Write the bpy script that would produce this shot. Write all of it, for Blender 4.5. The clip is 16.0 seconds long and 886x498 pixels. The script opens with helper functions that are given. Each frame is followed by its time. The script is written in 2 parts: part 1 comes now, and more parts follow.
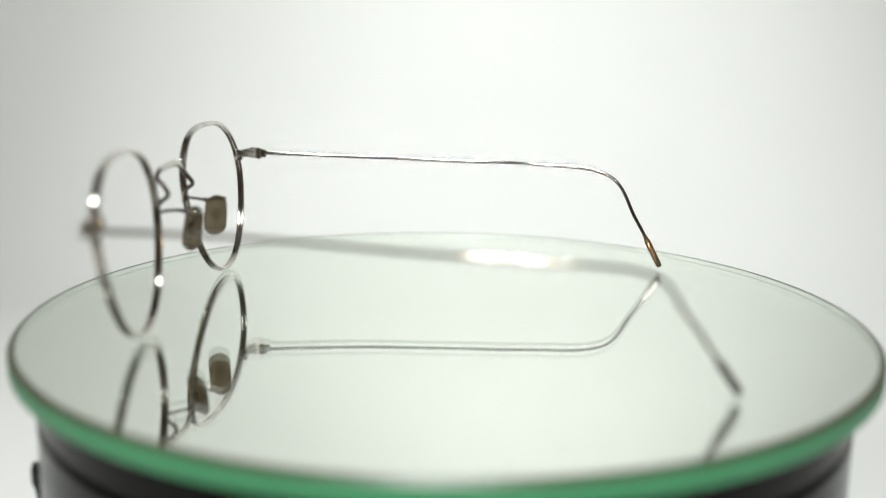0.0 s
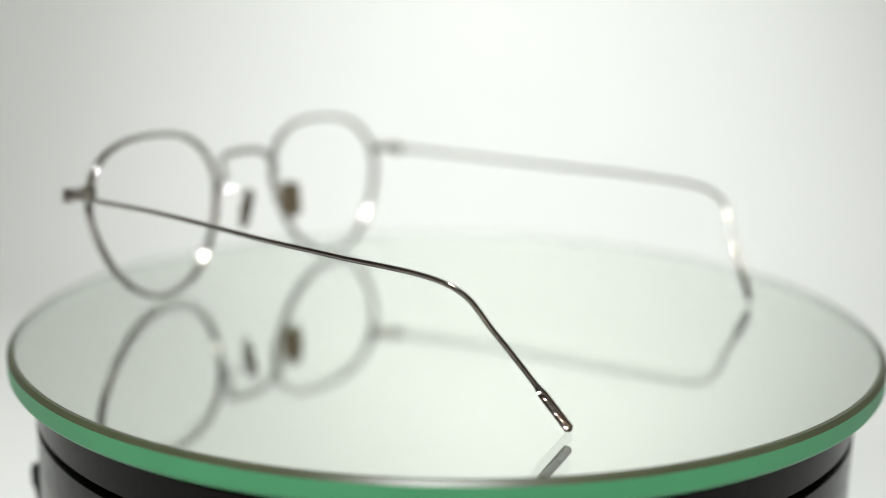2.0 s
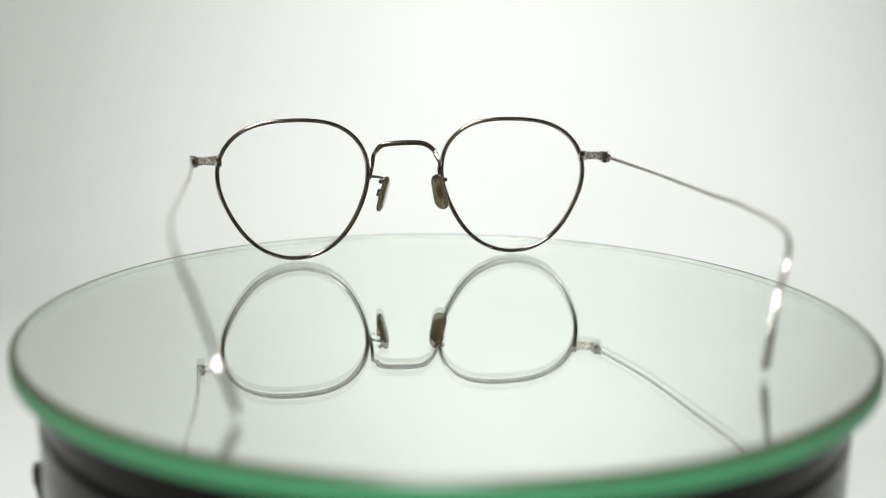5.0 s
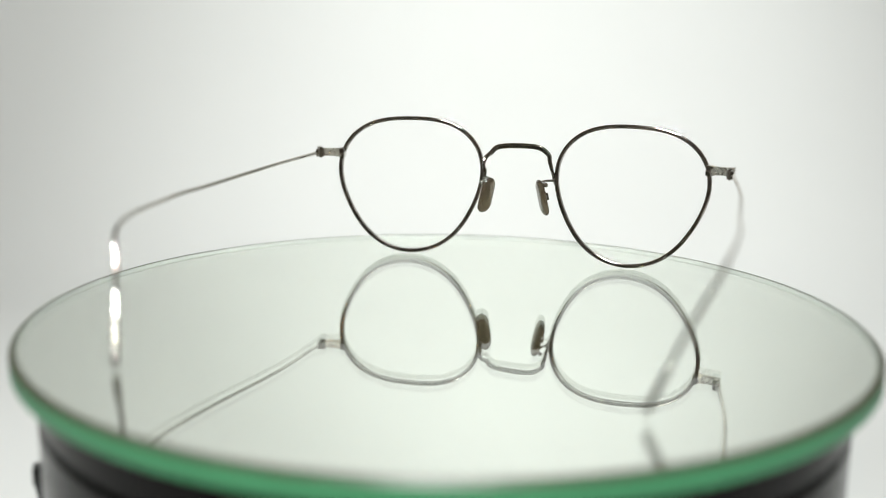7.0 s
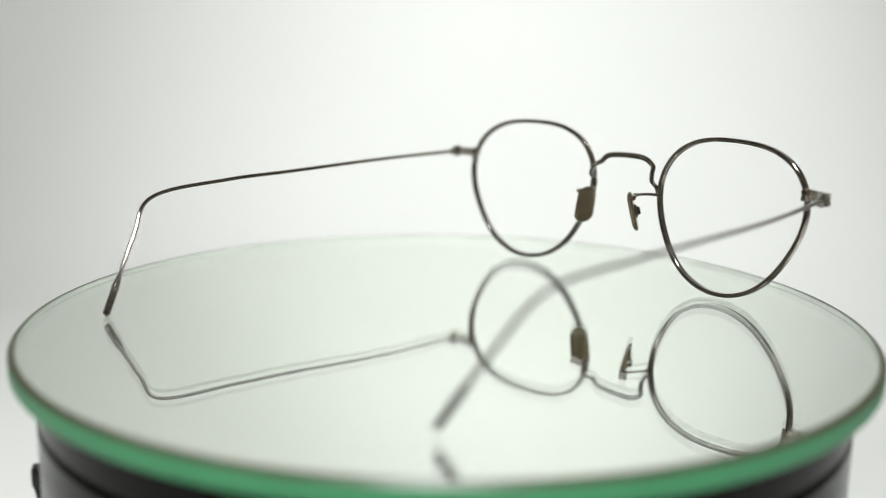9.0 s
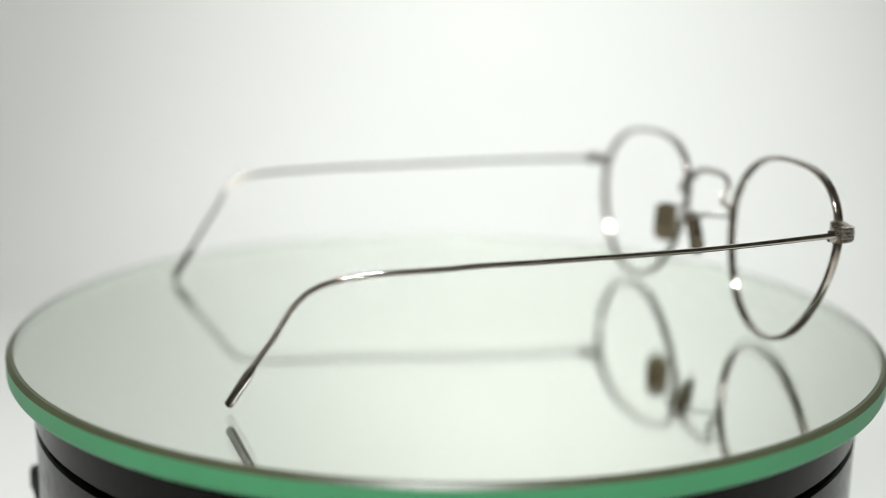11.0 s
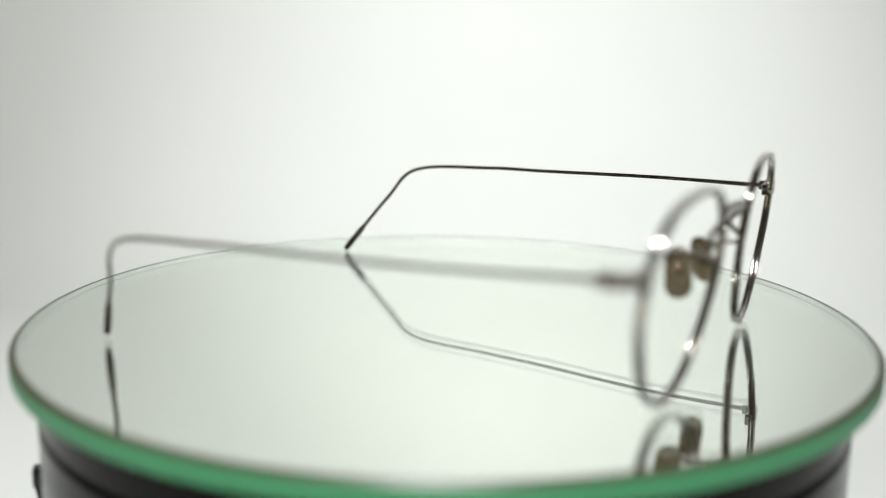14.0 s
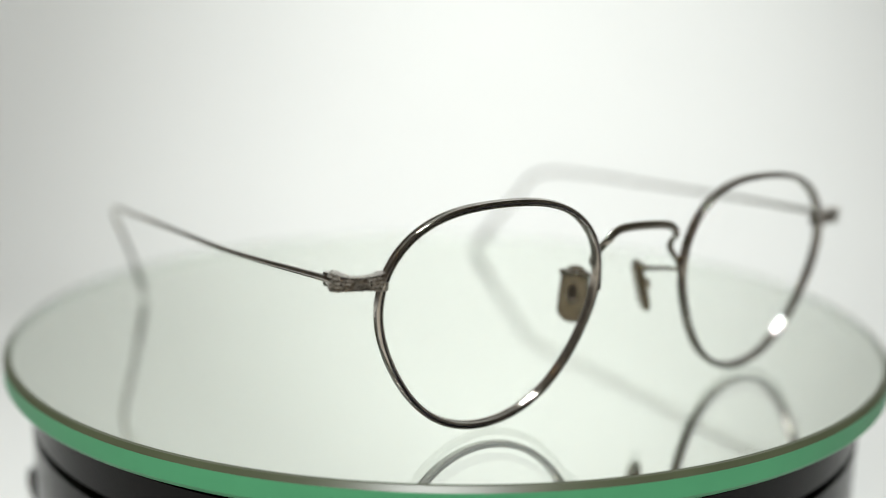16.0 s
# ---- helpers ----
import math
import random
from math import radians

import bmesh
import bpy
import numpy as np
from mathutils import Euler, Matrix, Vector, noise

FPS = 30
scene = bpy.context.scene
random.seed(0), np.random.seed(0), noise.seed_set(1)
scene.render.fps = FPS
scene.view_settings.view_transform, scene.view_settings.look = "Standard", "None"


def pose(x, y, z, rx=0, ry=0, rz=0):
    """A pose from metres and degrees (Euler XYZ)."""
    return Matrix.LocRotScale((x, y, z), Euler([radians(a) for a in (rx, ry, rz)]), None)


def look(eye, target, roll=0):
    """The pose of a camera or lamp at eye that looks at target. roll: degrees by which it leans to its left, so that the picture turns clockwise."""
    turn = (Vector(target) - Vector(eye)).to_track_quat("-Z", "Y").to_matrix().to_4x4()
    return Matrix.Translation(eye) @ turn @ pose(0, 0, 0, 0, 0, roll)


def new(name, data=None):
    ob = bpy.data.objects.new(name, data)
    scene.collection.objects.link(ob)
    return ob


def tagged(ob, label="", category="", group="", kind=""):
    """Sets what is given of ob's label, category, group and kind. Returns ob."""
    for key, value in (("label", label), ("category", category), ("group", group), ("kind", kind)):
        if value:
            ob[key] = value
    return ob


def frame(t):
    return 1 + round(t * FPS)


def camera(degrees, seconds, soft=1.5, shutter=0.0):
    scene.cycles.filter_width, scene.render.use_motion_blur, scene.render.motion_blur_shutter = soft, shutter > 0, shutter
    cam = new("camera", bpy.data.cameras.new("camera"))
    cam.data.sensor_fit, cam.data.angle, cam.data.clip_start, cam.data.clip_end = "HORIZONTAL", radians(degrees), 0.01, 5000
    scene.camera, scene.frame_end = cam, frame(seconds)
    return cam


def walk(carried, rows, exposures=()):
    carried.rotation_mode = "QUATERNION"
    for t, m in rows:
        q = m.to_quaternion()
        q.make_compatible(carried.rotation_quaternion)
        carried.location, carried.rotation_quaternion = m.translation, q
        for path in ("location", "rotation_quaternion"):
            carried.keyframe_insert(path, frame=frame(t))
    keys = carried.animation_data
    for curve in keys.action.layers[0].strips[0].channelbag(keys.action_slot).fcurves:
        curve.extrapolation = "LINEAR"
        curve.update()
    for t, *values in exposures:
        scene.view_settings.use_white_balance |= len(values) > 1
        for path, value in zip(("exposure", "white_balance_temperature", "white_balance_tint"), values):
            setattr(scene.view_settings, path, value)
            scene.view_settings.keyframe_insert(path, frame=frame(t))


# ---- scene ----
# ---------------------------------------------------------------- camera
D, H, PITCH, YAW, ROLL = 0.26066, 0.07141, 11.95, 0.073, 0.841
EYE = Vector((-0.00105, -D, H))
AIM = Vector((math.sin(radians(YAW)) * math.cos(radians(PITCH)),
              math.cos(radians(YAW)) * math.cos(radians(PITCH)), -math.sin(radians(PITCH))))


def stand(t, push):
    """The camera's pose, pushed by that many millimetres along its axis (the lens breathes as it refocuses); its head lifts a hair in time."""
    eye = EYE + AIM * push * 0.001
    return look(eye, eye + AIM, ROLL) @ pose(0, 0, 0, 0.0120 * (t - 6.0))


cam = camera(43.72, 16.0, soft=0.8)
walk(cam, [(t, stand(t, p)) for t, p in (
    (0.0, -1.6), (0.5, -0.8), (1.0, -0.8), (1.5, -1.4), (2.0, -1.6), (2.6, -2.0), (2.7, -2.6), (3.5, -2.5), (4.0, -2.6),
    (6.5, -2.4), (7.5, -2.6), (8.5, -2.1), (9.0, -1.8), (9.2, -1.2), (11.5, -0.9), (12.5, -0.3), (13.0, -1.2), (13.5, -2.5),
    (14.2, -2.4), (14.5, -0.2), (15.0, 0.0), (16.0, 0.3))])

# where the lens is focused: a mark that slides along the axis as the autofocus hunts
focus_mark = new("focus_mark")
tagged(focus_mark, kind="structure")
FOCUS = ((0.0, 312), (0.3, 292), (0.6, 267), (0.9, 243), (1.2, 218), (1.5, 205), (2.0, 200), (2.6, 198), (2.7, 308), (3.2, 322),
         (4.2, 325), (6.3, 325), (8.0, 312), (9.0, 288), (9.1, 258), (9.2, 218), (9.6, 212), (11.3, 213), (12.5, 214), (13.0, 236), (13.2, 278),
         (13.4, 308), (14.0, 302), (14.3, 302), (14.4, 266), (14.5, 226), (14.6, 204), (15.0, 197), (15.5, 190), (16.0, 185))
walk(focus_mark, [(t, Matrix.Translation(EYE + AIM * mm * 0.001)) for t, mm in FOCUS])
cam.data.dof.use_dof = True
cam.data.dof.focus_object = focus_mark
cam.data.dof.aperture_fstop = 5.6
cam.data.dof.aperture_blades = 0

# ---------------------------------------------------------------- light
world = bpy.data.worlds.new("studio")
world.use_nodes = True
world.node_tree.nodes["Background"].inputs["Color"].default_value = (0.06, 0.046, 0.033, 1)
world.node_tree.nodes["Background"].inputs["Strength"].default_value = 1.0
scene.world = world
scene.view_settings.exposure = 0.0


def spot_lamp(name, eye, target, cone, watts, radius, colour):
    data = bpy.data.lights.new(name, "SPOT")
    data.spot_size, data.spot_blend, data.shadow_soft_size, data.energy, data.color = radians(cone), 1.0, radius, watts, colour
    ob = new(name, data)
    ob.matrix_world = look(eye, target)
    return ob


def panel_lamp(name, eye, target, width, height, watts, colour):
    data = bpy.data.lights.new(name, "AREA")
    data.shape, data.size, data.size_y, data.energy, data.color = "RECTANGLE", width, height, watts, colour
    ob = new(name, data)
    ob.matrix_world = look(eye, target)
    return ob


# three panels in a row above and behind the camera, the first the widest, a soft spot on the paper and a weak warm room lamp
WHITE = (0.956, 1.0, 0.974)
for x, width, watts in ((-0.065, 0.075, 4.3), (0.030, 0.032, 2.0), (0.085, 0.014, 0.8)):
    panel_lamp("studio_panel", (x, -0.35, 0.61), (0.05 + 0.2 * x, 0.52, 0.04), width, 0.035, watts, WHITE)
spot_lamp("studio_spot", (0.10, -0.10, 0.66), (0.085, 0.52, -0.105), 50, 10.9, 0.015, WHITE)
spot_lamp("room_lamp", (-0.30, -1.05, 0.60), (0.0, 0.0, 0.0), 70, 1.7, 0.014, (1.0, 0.52, 0.20))


# ---------------------------------------------------------------- materials
def material(name, colour, rough=0.4, metal=0.0, grain=0.0, scale=200.0, rough_var=0.0, bump=0.0, bump_scale=400.0, **more):
    m = bpy.data.materials.new(name)
    m.use_nodes = True
    nt = m.node_tree
    b = nt.nodes["Principled BSDF"]
    b.inputs["Base Color"].default_value = (*colour, 1)
    b.inputs["Roughness"].default_value = rough
    b.inputs["Metallic"].default_value = metal
    for key, value in more.items():
        b.inputs[key.replace("_", " ")].default_value = value
    coord = nt.nodes.new("ShaderNodeTexCoord")

    def noise_node(s, detail=4.0):
        n = nt.nodes.new("ShaderNodeTexNoise")
        n.inputs["Scale"].default_value, n.inputs["Detail"].default_value = s, detail
        nt.links.new(coord.outputs["Object"], n.inputs["Vector"])
        return n

    def ranged(n, lo, hi):
        r = nt.nodes.new("ShaderNodeMapRange")
        r.inputs["From Min"].default_value, r.inputs["From Max"].default_value = 0.3, 0.7
        r.inputs["To Min"].default_value, r.inputs["To Max"].default_value = lo, hi
        nt.links.new(n.outputs["Fac"], r.inputs["Value"])
        return r
    if grain:
        r = ranged(noise_node(scale), 1 - grain, 1 + grain)
        v = nt.nodes.new("ShaderNodeVectorMath")
        v.operation = "SCALE"
        v.inputs[0].default_value = colour
        nt.links.new(r.outputs["Result"], v.inputs["Scale"])
        nt.links.new(v.outputs["Vector"], b.inputs["Base Color"])
    if rough_var:
        r = ranged(noise_node(scale * 2.3), max(0.02, rough - rough_var), rough + rough_var)
        nt.links.new(r.outputs["Result"], b.inputs["Roughness"])
    if bump:
        n = noise_node(bump_scale, 3.0)
        bn = nt.nodes.new("ShaderNodeBump")
        bn.inputs["Strength"].default_value, bn.inputs["Distance"].default_value = bump, 0.0002
        nt.links.new(n.outputs["Fac"], bn.inputs["Height"])
        nt.links.new(bn.outputs["Normal"], b.inputs["Normal"])
    return m


PAPER = material("white_paper", (0.80, 0.80, 0.79), 0.75, grain=0.012, scale=9, bump=0.05, bump_scale=900)
ROOM = material("dim_wall", (0.58, 0.53, 0.465), 0.8, grain=0.15, scale=4)
SILVER = material("antique_silver", (0.58, 0.55, 0.51), 0.045, 1.0, grain=0.10, scale=260, rough_var=0.02, bump=0.10, bump_scale=1300)
DARK_SILVER = material("oxidised_silver", (0.62, 0.585, 0.55), 0.075, 1.0, grain=0.20, scale=320, rough_var=0.03, bump=0.16, bump_scale=1500)
ENGRAVED = material("engraved_silver", (0.66, 0.625, 0.58), 0.31, 1.0, grain=0.18, scale=700, rough_var=0.10, bump=0.9, bump_scale=2200)
ENAMEL = material("dark_enamel", (0.016, 0.012, 0.018), 0.16, grain=0.2, scale=200)
PAD = material("smoky_pad", (0.19, 0.150, 0.100), 0.05, grain=0.25, scale=230, rough_var=0.03, Coat_Weight=0.8, Coat_Roughness=0.03, Transmission_Weight=0.75, IOR=1.45)
GLASS = material("clear_glass", (1.0, 1.0, 1.0), 0.0, Transmission_Weight=1.0, IOR=1.5)
EDGE = material("green_glass_edge", (0.092, 0.39, 0.19), 0.42, grain=0.06, scale=60, Specular_IOR_Level=0.3)
# pale opaque tone stands in for backdrop light seen through the clear edge
PALE_EDGE = material("pale_inner_edge", (0.38, 0.395, 0.38), 0.6, grain=0.05, scale=80)
# olive dark tone holds the dim room the bevel reflects; also paints the corner lines
BEVEL = material("dark_glass_bevel", (0.068, 0.076, 0.044), 0.32, grain=0.1, scale=90, Specular_IOR_Level=0.3)
MIRROR = material("silvered_back", (0.955, 1.0, 0.938), 0.0, 1.0)
BODY = material("black_lacquer", (0.010, 0.0092, 0.0095), 0.20, Specular_IOR_Level=0.13, grain=0.1, scale=120, rough_var=0.06, bump=0.02, bump_scale=700)
RUBBER = material("black_rubber", (0.006, 0.006, 0.006), 0.7, grain=0.2, scale=300)
PLASTIC = material("black_plastic", (0.015, 0.017, 0.018), 0.4, grain=0.15, scale=400)


# ---------------------------------------------------------------- mesh helpers
def part(name, bm, mats, parent=None, label="", smooth=True):
    """Links a bmesh as one mesh object under a thing or a part."""
    me = bpy.data.meshes.new(name)
    bmesh.ops.recalc_face_normals(bm, faces=bm.faces)
    bm.to_mesh(me)
    bm.free()
    for m in (mats if isinstance(mats, (list, tuple)) else [mats]):
        me.materials.append(m)
    if smooth:
        me.shade_smooth()
    ob = new(name, me)
    ob.parent = parent
    return tagged(ob, label)


def sharpen(ob, degrees=35):
    ob.data.set_sharp_from_angle(angle=radians(degrees))
    return ob


def spline(points, steps=12):
    """A smooth line through the points."""
    p = [Vector(q) for q in points]
    p = [2 * p[0] - p[1], *p, 2 * p[-1] - p[-2]]
    out = []
    for a, b, c, d in zip(p, p[1:], p[2:], p[3:]):
        for k in range(steps):
            u = k / steps
            out.append(0.5 * (2 * b + (c - a) * u + (2 * a - 5 * b + 4 * c - d) * u * u + (3 * b - a - 3 * c + d) * u ** 3))
    return [*out, p[-2]]


def sweep(bm, path, profile, side=None, closed=False, size=None, mats=None):
    """Sweeps a closed profile of (across, up) along a path. side: a direction that stays 'across'; size(f): its scale along the way."""
    n, rings, across = len(path), [], None
    for i, p in enumerate(path):
        a = path[i - 1] if closed or i else p
        b = path[(i + 1) % n] if closed or i < n - 1 else p
        tangent = (b - a).normalized()
        ref = side(i) if callable(side) else side
        if ref is None:
            ref = across if across is not None else (Vector((0, 0, 1)) if abs(tangent.z) < 0.9 else Vector((1, 0, 0)))
        across = (ref - tangent * ref.dot(tangent)).normalized()
        up = tangent.cross(across)
        w, h = size(i / (n - 1)) if size else (1, 1)
        rings.append([bm.verts.new(p + across * x * w + up * y * h) for x, y in profile])
    m = len(profile)
    for r, q in zip(rings, rings[1:] + rings[:1] if closed else rings[1:]):
        for j in range(m):
            bm.faces.new((r[j], r[(j + 1) % m], q[(j + 1) % m], q[j])).material_index = mats[j] if mats else 0
    if not closed:
        bm.faces.new(rings[0][::-1])
        bm.faces.new(rings[-1])
    return rings


def ring(rx, ry, count=12):
    return [(rx * math.cos(2 * math.pi * k / count), ry * math.sin(2 * math.pi * k / count)) for k in range(count)]


def slab(w, h, r, seg=3):
    """A rounded rectangle of (across, up)."""
    out = []
    for cx, cy, a in ((w / 2 - r, h / 2 - r, 0), (-w / 2 + r, h / 2 - r, 90), (-w / 2 + r, -h / 2 + r, 180), (w / 2 - r, -h / 2 + r, 270)):
        for k in range(seg + 1):
            b = radians(a + 90 * k / seg)
            out.append((cx + r * math.cos(b), cy + r * math.sin(b)))
    return out


def revolve(bm, outline, count=128, mats=None):
    """Turns an outline of (radius, height) about the z axis; a radius of 0 closes it. mats: the material of each band."""
    rings = []
    for r, z in outline:
        if r == 0:
            rings.append([bm.verts.new((0, 0, z))])
        else:
            rings.append([bm.verts.new((r * math.cos(2 * math.pi * k / count), r * math.sin(2 * math.pi * k / count), z)) for k in range(count)])
    for i, (a, b) in enumerate(zip(rings, rings[1:])):
        for k in range(count):
            j = (k + 1) % count
            vs = [a[k % len(a)], a[j % len(a)], b[j % len(b)], b[k % len(b)]]
            vs = [v for n, v in enumerate(vs) if v not in vs[:n]]
            if len(vs) > 2:
                bm.faces.new(vs).material_index = mats[i] if mats else 0


def box(bm, size, m, bevel=0.0):
    made = bmesh.ops.create_cube(bm, size=1.0, matrix=m @ Matrix.Diagonal((*size, 1)))
    if bevel:
        edges = list({e for v in made["verts"] for e in v.link_edges})
        bmesh.ops.bevel(bm, geom=edges, offset=bevel, segments=2, affect="EDGES", profile=0.5)


def rod(bm, a, b, r, count=14):
    a, b = Vector(a), Vector(b)
    sweep(bm, [a, b], ring(r, r, count))


# ---------------------------------------------------------------- setting
FLOOR_Z = -0.080


def backdrop():
    bm = bmesh.new()
    line = [Vector((0, -0.16, FLOOR_Z)), Vector((0, 0.30, FLOOR_Z))]
    rad = 0.22
    for k in range(1, 17):
        a = radians(90 * k / 16)
        line.append(Vector((0, 0.30 + rad * math.sin(a), FLOOR_Z + rad * (1 - math.cos(a)))))
    line.append(Vector((0, 0.30 + rad, 1.1)))
    rows = [[bm.verts.new((x, p.y, p.z)) for x in (-0.9, 0.9)] for p in line]
    low = [[bm.verts.new((x, p.y + (0.004 if i > 1 else 0), p.z - (0.004 if i < len(line) - 1 else 0))) for x in (-0.9, 0.9)] for i, p in enumerate(line)]
    for s, q in ((rows, 1), (low, -1)):
        for a, b in zip(s, s[1:]):
            bm.faces.new((a[0], a[1], b[1], b[0])[::q])
    for k in (0, 1):
        for i in range(len(line) - 1):
            bm.faces.new((rows[i][k], rows[i + 1][k], low[i + 1][k], low[i][k]))
    bm.faces.new((rows[0][0], rows[0][1], low[0][1], low[0][0]))
    bm.faces.new((rows[-1][0], rows[-1][1], low[-1][1], low[-1][0]))
    tagged(part("backdrop", bm, PAPER), "seamless white paper sweep curving up behind the turntable", "backdrop", kind="structure")


def room():
    """Plain dim walls that close the studio."""
    t, a, b, z0, z1 = 0.1, 1.5, 1.4, -0.9, 1.7
    for name, size, place in (("wall_south", (2 * a, t, z1 - z0), (0, -b - t / 2, (z0 + z1) / 2)), ("wall_north", (2 * a, t, z1 - z0), (0, b + t / 2, (z0 + z1) / 2)),
                              ("wall_west", (t, 2 * b + 2 * t, z1 - z0), (-a - t / 2, 0, (z0 + z1) / 2)), ("wall_east", (t, 2 * b + 2 * t, z1 - z0), (a + t / 2, 0, (z0 + z1) / 2)),
                              ("floor", (2 * a + 2 * t, 2 * b + 2 * t, t), (0, 0, z0 - t / 2)), ("ceiling", (2 * a + 2 * t, 2 * b + 2 * t, t), (0, 0, z1 + t / 2))):
        bm = bmesh.new()
        box(bm, size, Matrix.Translation(place))
        tagged(part(name, bm, ROOM, smooth=False), "plain dim painted studio " + name.split("_")[0], name.split("_")[0], kind="structure")
    bm = bmesh.new()
    box(bm, (1.9, 1.5, 0.03), Matrix.Translation((0, -0.15, FLOOR_Z - 0.0195)), 0.003)
    for x in (-0.85, 0.85):
        for y in (-0.8, 0.5):
            box(bm, (0.05, 0.05, -FLOOR_Z - 0.034 + z0 * -1 - 0.16), Matrix.Translation((x, y, (FLOOR_Z - 0.034 + z0) / 2)), 0.002)
    tagged(part("table", bm, ROOM, smooth=False), "plain dim painted studio table under the paper sweep", "table", kind="structure")


# ---------------------------------------------------------------- turntable
def turntable():
    base = tagged(new("turntable"), "black motorised display turntable with a round drum base", "turntable")
    base.location = (0.0003, 0, FLOOR_Z)
    lift = -FLOOR_Z
    bm = bmesh.new()
    revolve(bm, [(0, 0.0), (0.0925, 0.0), (0.0957, 0.002), (0.0957, lift - 0.0169), (0.0940, lift - 0.01605), (0.0, lift - 0.01605)], 160)
    sharpen(part("drum", bm, BODY, base))
    bm = bmesh.new()
    revolve(bm, [(0, lift - 0.01605), (0.0915, lift - 0.01605), (0.0915, lift - 0.01550), (0, lift - 0.01550)], 128)
    sharpen(part("groove", bm, RUBBER, base, "dark shadow gap between drum and platter"))
    bm = bmesh.new()
    revolve(bm, [(0, lift - 0.01550), (0.0940, lift - 0.01550), (0.0957, lift - 0.0148), (0.0957, lift - 0.0080), (0.0938, lift - 0.0073), (0, lift - 0.0073)], 160)
    sharpen(part("platter", bm, BODY, base, "black rotating platter ring"))
    bm = bmesh.new()
    revolve(bm, [(0, lift - 0.0073), (0.0895, lift - 0.0073), (0.0895, lift - 0.0054), (0, lift - 0.0054)], 128)
    sharpen(part("pad", bm, RUBBER, base, "black rubber pad under the glass"))
    out = Matrix.Translation((0, 0, lift - 0.0341)) @ Matrix.Rotation(radians(193), 4, "Z")
    bm = bmesh.new()
    box(bm, (0.0042, 0.0040, 0.0044), out @ Matrix.Translation((0.0962, 0, 0)), 0.0003)
    box(bm, (0.0016, 0.0050, 0.0050), out @ Matrix.Translation((0.0952, 0, 0)), 0.0003)
    plug = sharpen(part("power_plug", bm, PLASTIC, base, "small square black plug in the drum's side"))
    bm = bmesh.new()
    way = spline([out @ Vector(p) for p in ((0.0978, 0, -0.0020), (0.0972, 0, -0.0040), (0.0967, 0.0004, -0.008), (0.0967, 0.0, -0.020), (0.0968, -0.004, -0.036),
                                            (0.0962, -0.012, -0.0430), (0.092, -0.05, -0.0430), (0.07, -0.10, -0.0430))], 8)
    sweep(bm, way, ring(0.0008, 0.0008, 10))
    part("power_cable", bm, PLASTIC, plug, "thin black power cable")
    return base


PLATE_R, PLATE_T, MIRROR_T = 0.1012, 0.0053, 0.0038
PLATE_AT = (0.0005, 0.0006)


def mirror_plate():
    plate = tagged(new("mirror_plate"), "round mirrored glass plate with a polished green edge", "mirror plate")
    r, t = PLATE_R, PLATE_T
    bm = bmesh.new()
    # dark bands painted round the core imitate the chamfer's two corners refracted through the glass
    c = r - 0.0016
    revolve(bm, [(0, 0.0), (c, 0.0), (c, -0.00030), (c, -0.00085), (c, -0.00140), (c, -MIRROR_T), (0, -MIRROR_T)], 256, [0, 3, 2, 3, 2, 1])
    sharpen(part("mirror", bm, [GLASS, MIRROR, PALE_EDGE, BEVEL], plate, "clear glass silvered on its back"), 20).visible_shadow = False
    bm = bmesh.new()
    revolve(bm, [(0, -MIRROR_T - 0.0001), (r - 0.0016, -MIRROR_T - 0.0001), (r - 0.0016, -t), (0, -t)], 128)
    sharpen(part("backing", bm, RUBBER, plate, "black backing board"), 20)
    bm = bmesh.new()
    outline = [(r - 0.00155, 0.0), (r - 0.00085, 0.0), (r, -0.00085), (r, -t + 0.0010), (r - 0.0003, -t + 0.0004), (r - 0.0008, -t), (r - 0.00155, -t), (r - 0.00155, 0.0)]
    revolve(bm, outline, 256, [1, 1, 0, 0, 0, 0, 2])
    sharpen(part("edge_band", bm, [EDGE, BEVEL, PALE_EDGE], plate, "green bevelled glass edge"), 20)
    return plate


# ---------------------------------------------------------------- spectacles
# own space: millimetres on the plate, front towards -x, first side +y
def mm(x, y, z):
    return Vector((x, y, z)) * 0.001


SIDES = {  # rim centre, wrap, lean, hinge, temple line, of the two sides
    1: dict(centre=(-65.88, 39.70, 22.15), wrap=0.1006, lean=-0.1157, hinge=(-59.6, 67.9, 29.8),
            temple=((-59.6, 67.9, 30.0), (-28.0, 69.4, 29.0), (3.3, 68.4, 28.4), (21.9, 67.9, 28.1), (45.4, 64.6, 25.7), (53.6, 58.0, 13.7), (60.3, 52.0, 0.9)),
            pad=(-59.8, 14.8, 20.4)),
    -1: dict(centre=(-68.35, -27.03, 22.17), wrap=0.026, lean=-0.0887, hinge=(-67.4, -56.2, 30.0),
             temple=((-67.4, -56.2, 29.9), (-36.9, -58.8, 29.7), (-4.3, -63.2, 28.5), (15.5, -65.3, 27.9), (39.1, -65.1, 25.9), (47.4, -61.7, 17.1), (59.45, -56.0, 0.3)),
             pad=(-61.3, -2.0, 20.1)),
}
RIM_SHAPE = ((0.004, -0.003), (0.386, 0.006), (0.057, 0.577), (-0.090, 0.008), (0.010, 0.047))


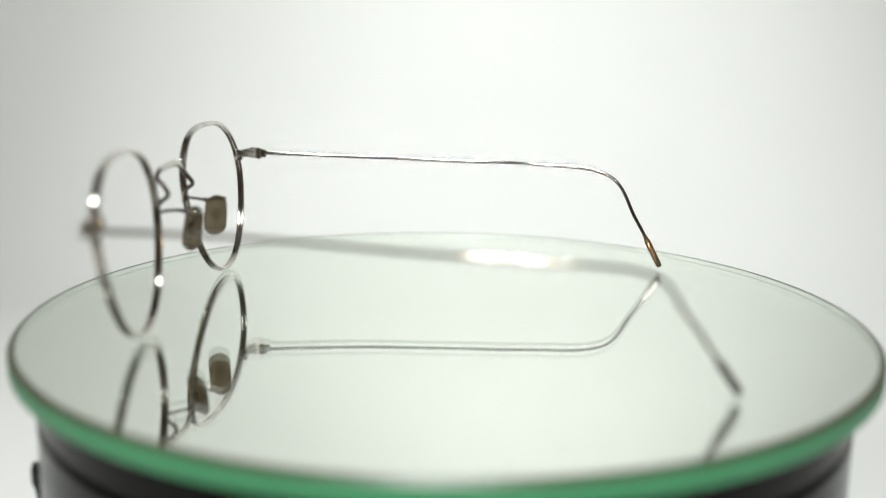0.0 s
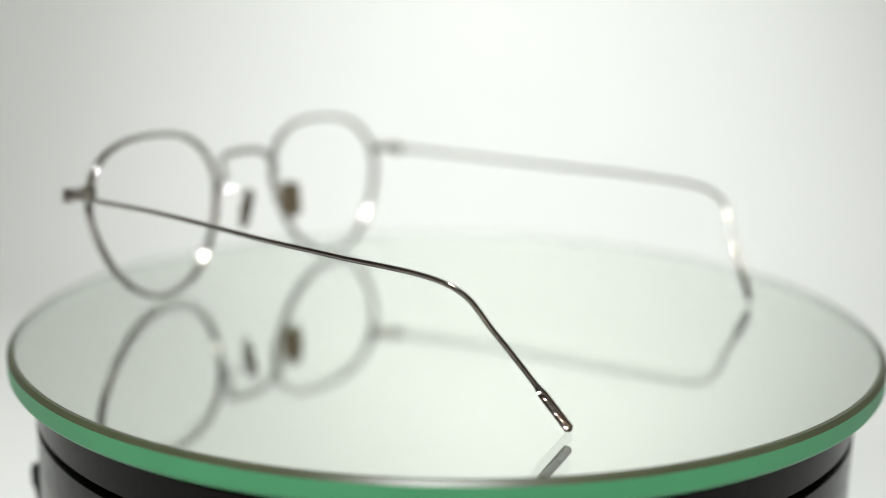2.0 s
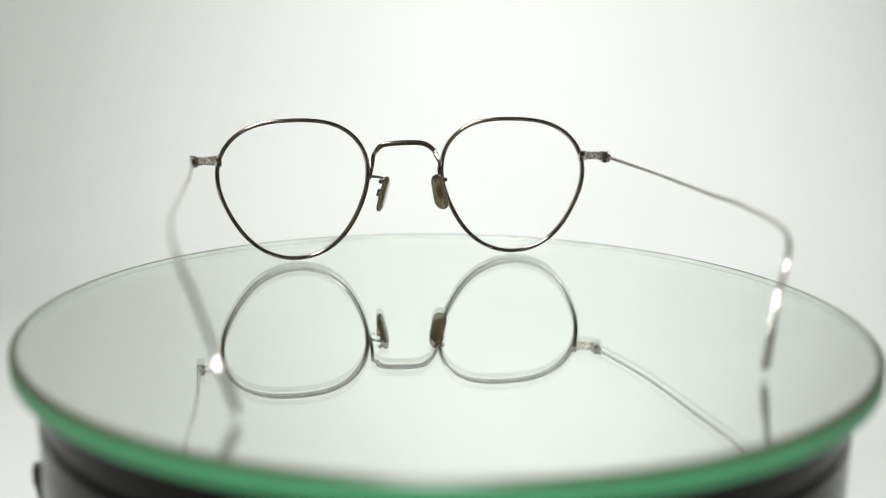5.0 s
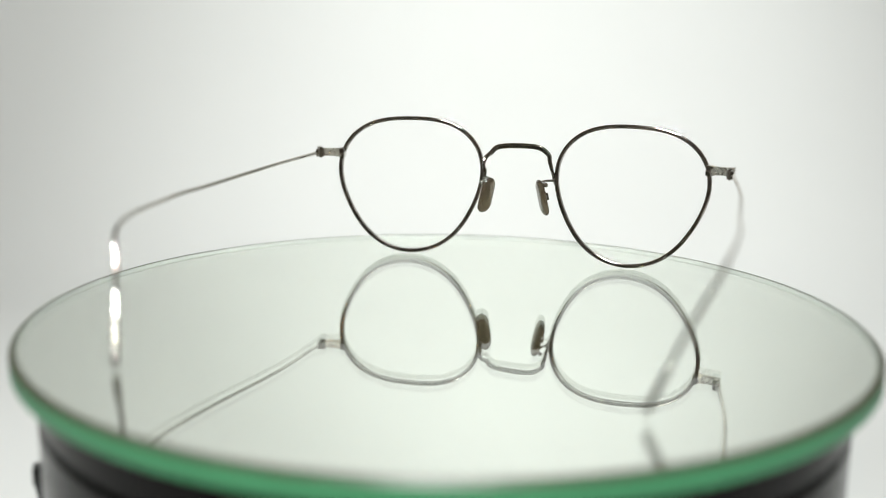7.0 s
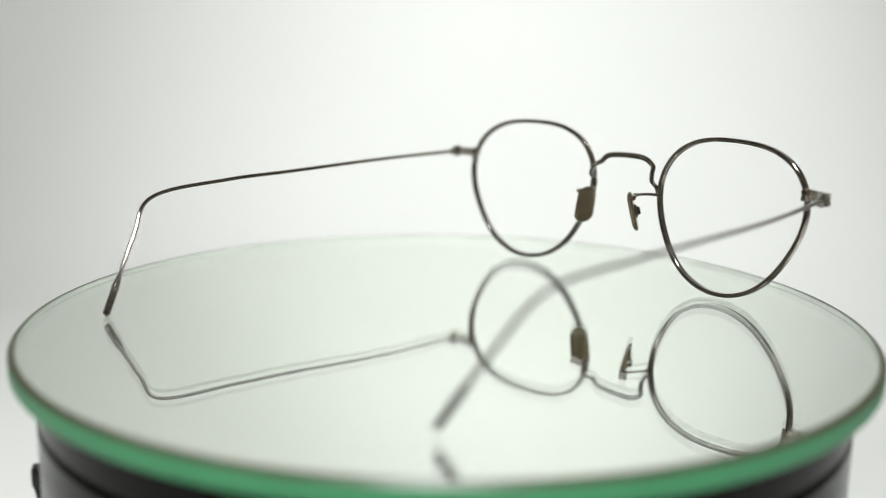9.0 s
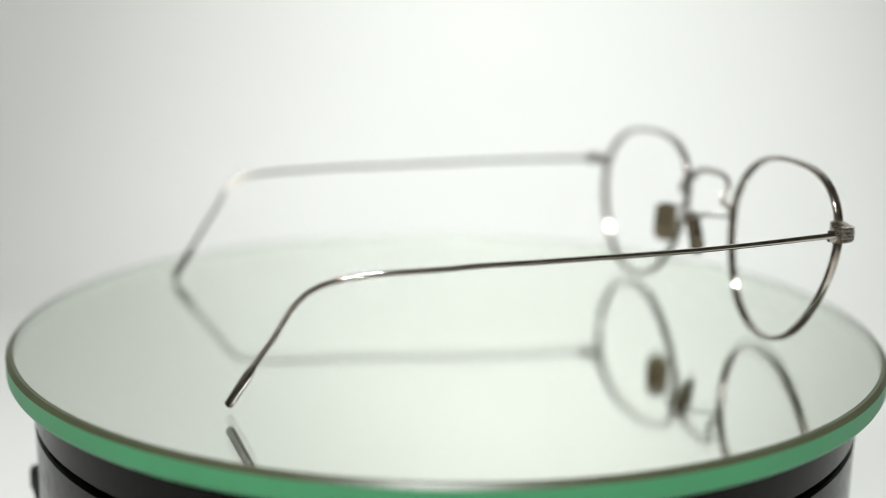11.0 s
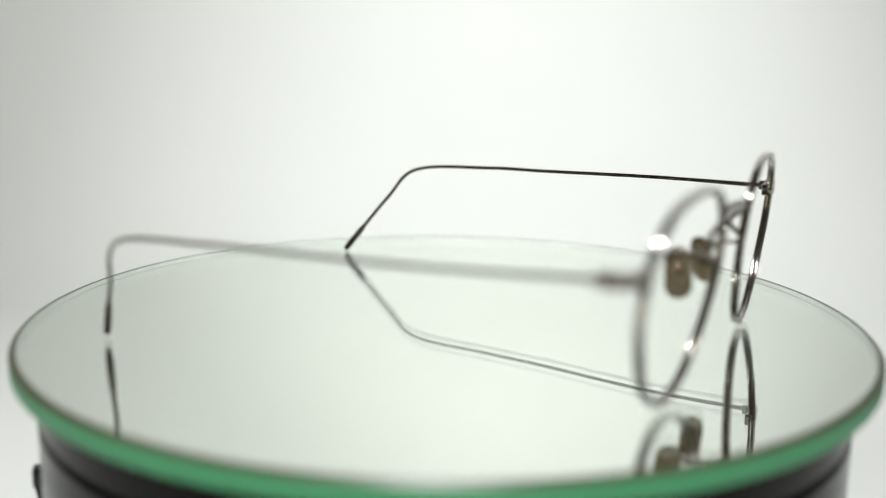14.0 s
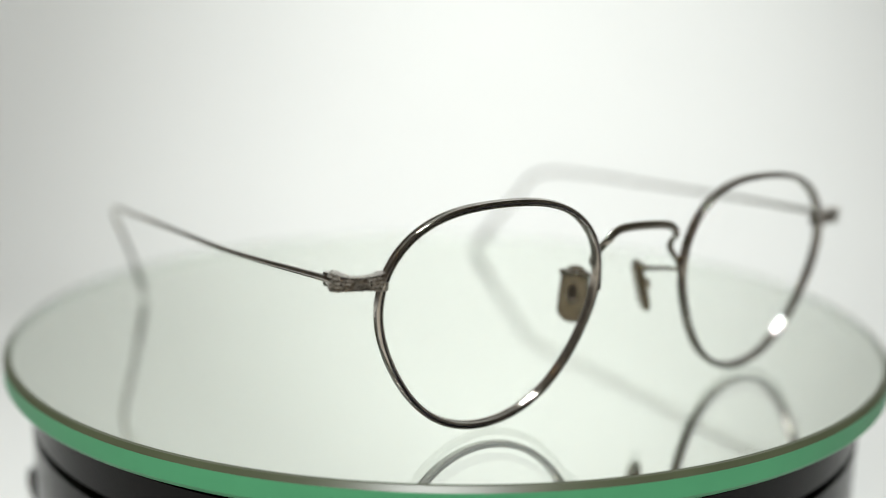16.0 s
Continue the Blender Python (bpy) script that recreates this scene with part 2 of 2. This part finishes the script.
def rim_point(side, phi, grow=0.0, back=0.0):
    """A point of the eye wire: phi from outward over the top; grow: outward in the lens's plane; back: towards the temples. Millimetres."""
    s = SIDES[side]
    r = 21.24 * (1 + 0.1 * sum(a * math.cos((k + 1) * phi) + b * math.sin((k + 1) * phi) for k, (a, b) in enumerate(RIM_SHAPE))) + grow
    out = Vector((math.sin(s["wrap"]), side * math.cos(s["wrap"]), 0))
    up = Vector((math.sin(s["lean"]), 0, math.cos(s["lean"])))
    rear = out.cross(up) * side
    return (Vector(s["centre"]) + out * r * math.cos(phi) + up * r * math.sin(phi) + rear * back) * 0.001, rear


def rim(side, parent):
    n = 1064
    path = [rim_point(side, 2 * math.pi * k / n)[0] for k in range(n)]
    rear = rim_point(side, 0)[1]
    # across = towards the rear; two beads with a shallow channel on the outside, a groove inside
    w, h = 0.00092, 0.00064
    g = 0.80
    half = [(w * 0.95, h * 0.55), (w, h * 0.30), (w * g, h * 0.22), (w * g, -h * 0.22), (w, -h * 0.30), (w * 0.95, -h * 0.55)]
    round_back = [(w * (0.55 + 0.5 * math.cos(radians(a))), h * math.sin(radians(a))) for a in range(60, -61, -20)]
    prof = [(-w * 0.8, h * 0.9), (-w * 0.5, h), (-w * 0.22, h * 0.78), (w * 0.22, h * 0.78), (w * 0.5, h), *round_back,
            (w * 0.35, -h * 0.9), (0, -h * 0.45), (-w * 0.35, -h * 0.9), (-w * 0.75, -h * 0.9), *[(-x, y) for x, y in half[::-1]]]
    inlay = [1 if abs(abs(a[0]) - w * g) < 1e-9 and abs(abs(b[0]) - w * g) < 1e-9 and a[0] < 0 and b[0] < 0 else 0 for a, b in zip(prof, prof[1:] + prof[:1])]
    bm = bmesh.new()
    sweep(bm, path, [(a, -b) for a, b in prof] if side < 0 else prof, side=rear, closed=True, mats=inlay)
    # fine transverse milling on the front bead
    centre = Vector(SIDES[side]["centre"]) * 0.001
    bm.verts.ensure_lookup_table()
    m = len(prof)
    for k in range(0, n, 2):
        for j, (x, y) in enumerate(prof):
            if x < -w * 0.7:
                v = bm.verts[k * m + j]
                v.co += (v.co - centre).normalized() * 0.000010
    return sharpen(part("rim", bm, [DARK_SILVER, ENAMEL], parent, "oval panto-shaped eye wire of dark silver with a dark inlaid line"), 50)


def end_piece(side, parent):
    """The fluted lug from the rim to the hinge, bent back round the corner."""
    s = SIDES[side]
    a, rear = rim_point(side, 0.35, 0.2)
    hx, hy, hz = s["hinge"]
    ax, ay, az = a * 1000
    z = (az + hz) / 2
    way = spline([(ax, ay - side * 0.4, z), (ax + 0.1, ay + side * 1.7, z), (ax + (hx - ax) * 0.22, ay + (hy - ay) * 0.78, z), (ax + (hx - ax) * 0.6, hy + side * 0.05, z), (hx - 0.2, hy + side * 0.1, z)], 9)
    way = [p * 0.001 for p in way]
    w, h = 0.00160, 0.0008   # half height, half thickness
    flute = [(-w, -h), (w, -h), (w, h * 0.6)]
    for k in range(9):
        u = 1 - 2 * k / 8
        flute.append((w * 0.94 * u, h * (1.0 if k % 2 == 0 else 0.1)))
    flute.append((-w, h * 0.6))
    flute = [(x, -y * side) for x, y in flute]
    bm = bmesh.new()
    rows = sweep(bm, way, flute, side=Vector((0, 0, 1)), size=lambda f: (1.0 - 0.28 * math.sin(math.pi * min(1, f * 1.15)) ** 2, 1.0))
    # hand-cut engraving: every ridge wavers along the piece
    rng = random.Random(7 + side)
    for r in rows[1:-1]:
        for v in r[3:-1]:
            v.co += Vector((rng.uniform(-1, 1), rng.uniform(-1, 1), rng.uniform(-1, 1))) * 0.00009
    piece = sharpen(part("end_piece", bm, ENGRAVED, parent, "fluted silver end piece"), 40)
    # block that clamps the eye wire
    bm = bmesh.new()
    box(bm, (0.0026, 0.0016, 0.0031), Matrix.Translation(a + rear * 0.0006 - Vector((0, 0, 0.0002))) @ Matrix.Rotation(-side * s["wrap"], 4, "Z"), 0.0004)
    sharpen(part("rim_lock", bm, SILVER, piece))
    return piece


def hinge(side, parent):
    hx, hy, hz = SIDES[side]["hinge"]
    px, py = hx + 0.4, hy - side * 0.55
    bm = bmesh.new()
    box(bm, (0.0030, 0.0011, 0.0026), Matrix.Translation(mm(hx + 1.2, hy - side * 0.15, hz)), 0.0005)
    h = sharpen(part("hinge", bm, DARK_SILVER, parent, "three-knuckle silver hinge"), 40)
    for k in range(3):
        z = hz - 1.35 + 0.92 * k
        bm = bmesh.new()
        rod(bm, mm(px, py, z), mm(px, py, z + 0.84), 0.00105, 18)
        sharpen(part("knuckle", bm, SILVER, h), 40)
    bm = bmesh.new()
    rod(bm, mm(px, py, hz - 1.6), mm(px, py, hz + 1.55), 0.00062)
    box(bm, (0.0011, 0.0002, 0.0001), Matrix.Translation(mm(px, py, hz + 1.57)) @ Matrix.Rotation(0.5, 4, "Z"))
    sharpen(part("screw", bm, DARK_SILVER, h), 40)
    return h


def temple(side, parent):
    line = spline(SIDES[side]["temple"], 16)
    line = [p * 0.001 for p in line]
    paddle, k = 0.0102, len(line) - 1      # the flattened end
    while (line[-1] - line[k - 1]).length < paddle:
        k -= 1
    neck = line[k] + (line[k] - line[-1]).normalized() * (paddle - (line[-1] - line[k]).length)
    line = [*line[:k], neck, *[neck.lerp(line[-1], (q + 1) / 20) for q in range(20)]]
    cut = k
    bm = bmesh.new()
    sweep(bm, line[:cut + 3], ring(0.00056, 0.00056, 14), size=lambda f: (1.15 - 0.2 * min(1, f * 8), 1.15 - 0.2 * min(1, f * 8)))
    wire = part("temple", bm, SILVER, parent, "thin straight silver wire temple, bent down behind the ear")
    bm = bmesh.new()
    tip = line[cut:]
    run = (tip[-1] - tip[0]).normalized()
    flat = Vector((0, 1, 0)).cross(run).normalized()      # across the paddle's broad face
    def spread(f):
        g = min(1.0, f / 0.22)
        g = g * g * (3 - 2 * g)
        e = min(1.0, (1 - f) / 0.07 + 0.45)
        return (0.6 + 0.4 * g) * e, (0.95 + 0.05 * g) * e
    sweep(bm, tip, slab(0.00175, 0.0011, 0.00035), side=flat, size=spread)
    # stamped ladder of small raised zigzag ridges on both broad faces
    through_ = run.cross(flat).normalized()
    m = Matrix((flat, run, through_)).transposed().to_4x4()
    rng = random.Random(3 + side)
    for k in range(6):
        c = tip[0].lerp(tip[-1], 0.13 + 0.155 * k)
        for q in (1, -1):
            on = Matrix.Translation(c + through_ * q * 0.00058) @ m
            # a wedge with its bright facet turned up and forward, and a short bead beside it
            n = Vector((0.34 + rng.uniform(-0.05, 0.05), math.copysign(0.654, through_.y * q), 0.68 + rng.uniform(-0.05, 0.05))).normalized()
            x = (flat - n * flat.dot(n)).normalized()
            tilt = Matrix((x, n.cross(x), n)).transposed().to_4x4()
            box(bm, (0.00075, 0.00022, 0.00040), Matrix.Translation(c + through_ * q * 0.00047) @ tilt)
            bmesh.ops.create_uvsphere(bm, u_segments=12, v_segments=8, radius=1.0, matrix=on @ Matrix.Translation((-0.0002, 0.0005, 0))
                                      @ Matrix.Rotation(1.0, 4, "Z") @ Matrix.Diagonal((0.0004, 0.00019, 0.00022, 1)))
    sharpen(part("temple_tip", bm, SILVER, wire, "flattened paddle tip stamped with a ladder pattern"), 40)
    return wire


def bridge(parent):
    a, _ = rim_point(-1, radians(166), 0.6)
    b, _ = rim_point(1, radians(166), 0.6)
    a, b = a * 1000, b * 1000
    pts = [(a.x + 0.1, a.y - 0.1, a.z - 4.5), (a.x + 0.7, a.y + 0.6, a.z - 1.5), (-66.5, -4.1, 28.4), (-67.6, -3.6, 30.6), (-69.4, -2.4, 31.8), (-69.6, -0.2, 33.6), (-69.2, 5.6, 34.2),
           (-68.6, 11.8, 34.0), (-68.3, 15.0, 32.1), (-67.0, 15.7, 30.2), (-66.0, 16.4, 28.2), (b.x + 0.8, b.y - 0.6, b.z - 1.5), (b.x + 0.1, b.y + 0.1, b.z - 4.5)]
    way = [p * 0.001 for p in spline(pts, 8)]
    bm = bmesh.new()
    sweep(bm, way, slab(0.0011, 0.0017, 0.0005), side=Vector((-1, 0, 0.35)), size=lambda f: (1.0, 0.52 + 0.46 * math.sin(math.pi * f) ** 2))
    return sharpen(part("bridge", bm, SILVER, parent, "silver saddle bridge with kinked ends"), 40)


def nose_pad(side, parent):
    px, py, pz = SIDES[side]["pad"]
    turn = Matrix.Rotation(side * radians(28), 4, "Z") @ Matrix.Rotation(side * radians(14), 4, "X")
    m = Matrix.Translation(mm(px, py, pz)) @ turn
    # pillow with round ends, the lower one wider, in its own x (broad) and z (tall)
    bm = bmesh.new()
    rings = []
    for d, k in ((-0.95, 0.55), (-0.90, 1.15), (-0.74, 1.75), (-0.45, 2.25), (-0.05, 2.5), (0.30, 2.42), (0.52, 2.1), (0.62, 1.5)):
        row = []
        for i in range(36):
            a = 2 * math.pi * i / 36
            ca, sa = math.cos(a), math.sin(a)
            f = k / 2.5
            wide = 2.95 - 0.35 * sa - (1 - f) * 2.5      # a little broader below
            tall = 5.5 - (1 - f) * 2.5
            row.append(bm.verts.new(m @ mm(ca * wide, side * d, sa * wide + math.copysign(min(1.0, abs(sa) * 6), sa) * (tall - wide))))
        rings.append(row)
    for r, q in zip(rings, rings[1:]):
        for i in range(36):
            j = (i + 1) % 36
            bm.faces.new((r[i], r[j], q[j], q[i]))
    bm.faces.new(rings[0])
    bm.faces.new(rings[-1])
    pad = sharpen(part("nose_pad", bm, PAD, parent, "smoky amber nose pad"), 60)
    bm = bmesh.new()
    rows = []
    for d, k in ((0.5, 1.0), (1.0, 0.95), (1.35, 0.55)):
        rows.append([bm.verts.new(m @ mm(1.15 * k * math.cos(2 * math.pi * i / 16), side * d, 2.0 * k * math.sin(2 * math.pi * i / 16))) for i in range(16)])
    for r, q in zip(rows, rows[1:]):
        for i in range(16):
            bm.faces.new((r[i], r[(i + 1) % 16], q[(i + 1) % 16], q[i]))
    bm.faces.new(rows[0])
    bm.faces.new(rows[-1])
    box(bm, (0.0008, 0.0009, 0.0022), m @ Matrix.Translation(mm(0, side * 1.5, 0)), 0.0002)
    sharpen(part("pad_mount", bm, SILVER, pad), 40)
    # arm from the rim's nose side, back and over to the pad's mount
    r, rear = rim_point(side, radians(174.5), 0.3, 0.4)
    a, b = m @ mm(-2.6, side * 1.1, 3.9), m @ mm(2.3, side * 1.1, 3.9)
    end, far = (a, b) if a.x < b.x else (b, a)
    bm = bmesh.new()
    sweep(bm, spline([r, r.lerp(end, 0.4) + Vector((0.0002, -side * 0.0007, 0.0002)), r.lerp(end, 0.8) + Vector((0, -side * 0.0004, 0.0001)), end, end.lerp(far, 0.3)], 8), ring(0.00042, 0.00042, 10))
    part("pad_arm", bm, SILVER, parent, "thin curved silver pad arm")
    bm = bmesh.new()
    rod(bm, a, b, 0.0005, 12)
    for e in (a, b):
        bmesh.ops.create_uvsphere(bm, u_segments=12, v_segments=8, radius=0.00068, matrix=Matrix.Translation(e))
    part("pad_pin", bm, SILVER, pad)
    return pad


def spectacles():
    thing = tagged(new("spectacles"), "antique silver wire spectacle frame, temples open, standing on the mirror", "spectacles")
    for side in (1, -1):
        rim(side, thing)
        end_piece(side, thing)
        hinge(side, thing)
        temple(side, thing)
        nose_pad(side, thing)
    bridge(thing)
    return thing


backdrop()
room()
turntable()
PLATE = mirror_plate()
SPECS = spectacles()


def motions():
    """Plate and spectacles turn together, steadily, about the drum's axis."""
    rows = [(0.5 * k, pose(0, 0, 0, 0, 0, -2.135 - 14.434 * 0.5 * k)) for k in range(33)]
    walk(PLATE, [(t, Matrix.Translation((*PLATE_AT, 0)) @ m) for t, m in rows])
    walk(SPECS, rows)


motions()
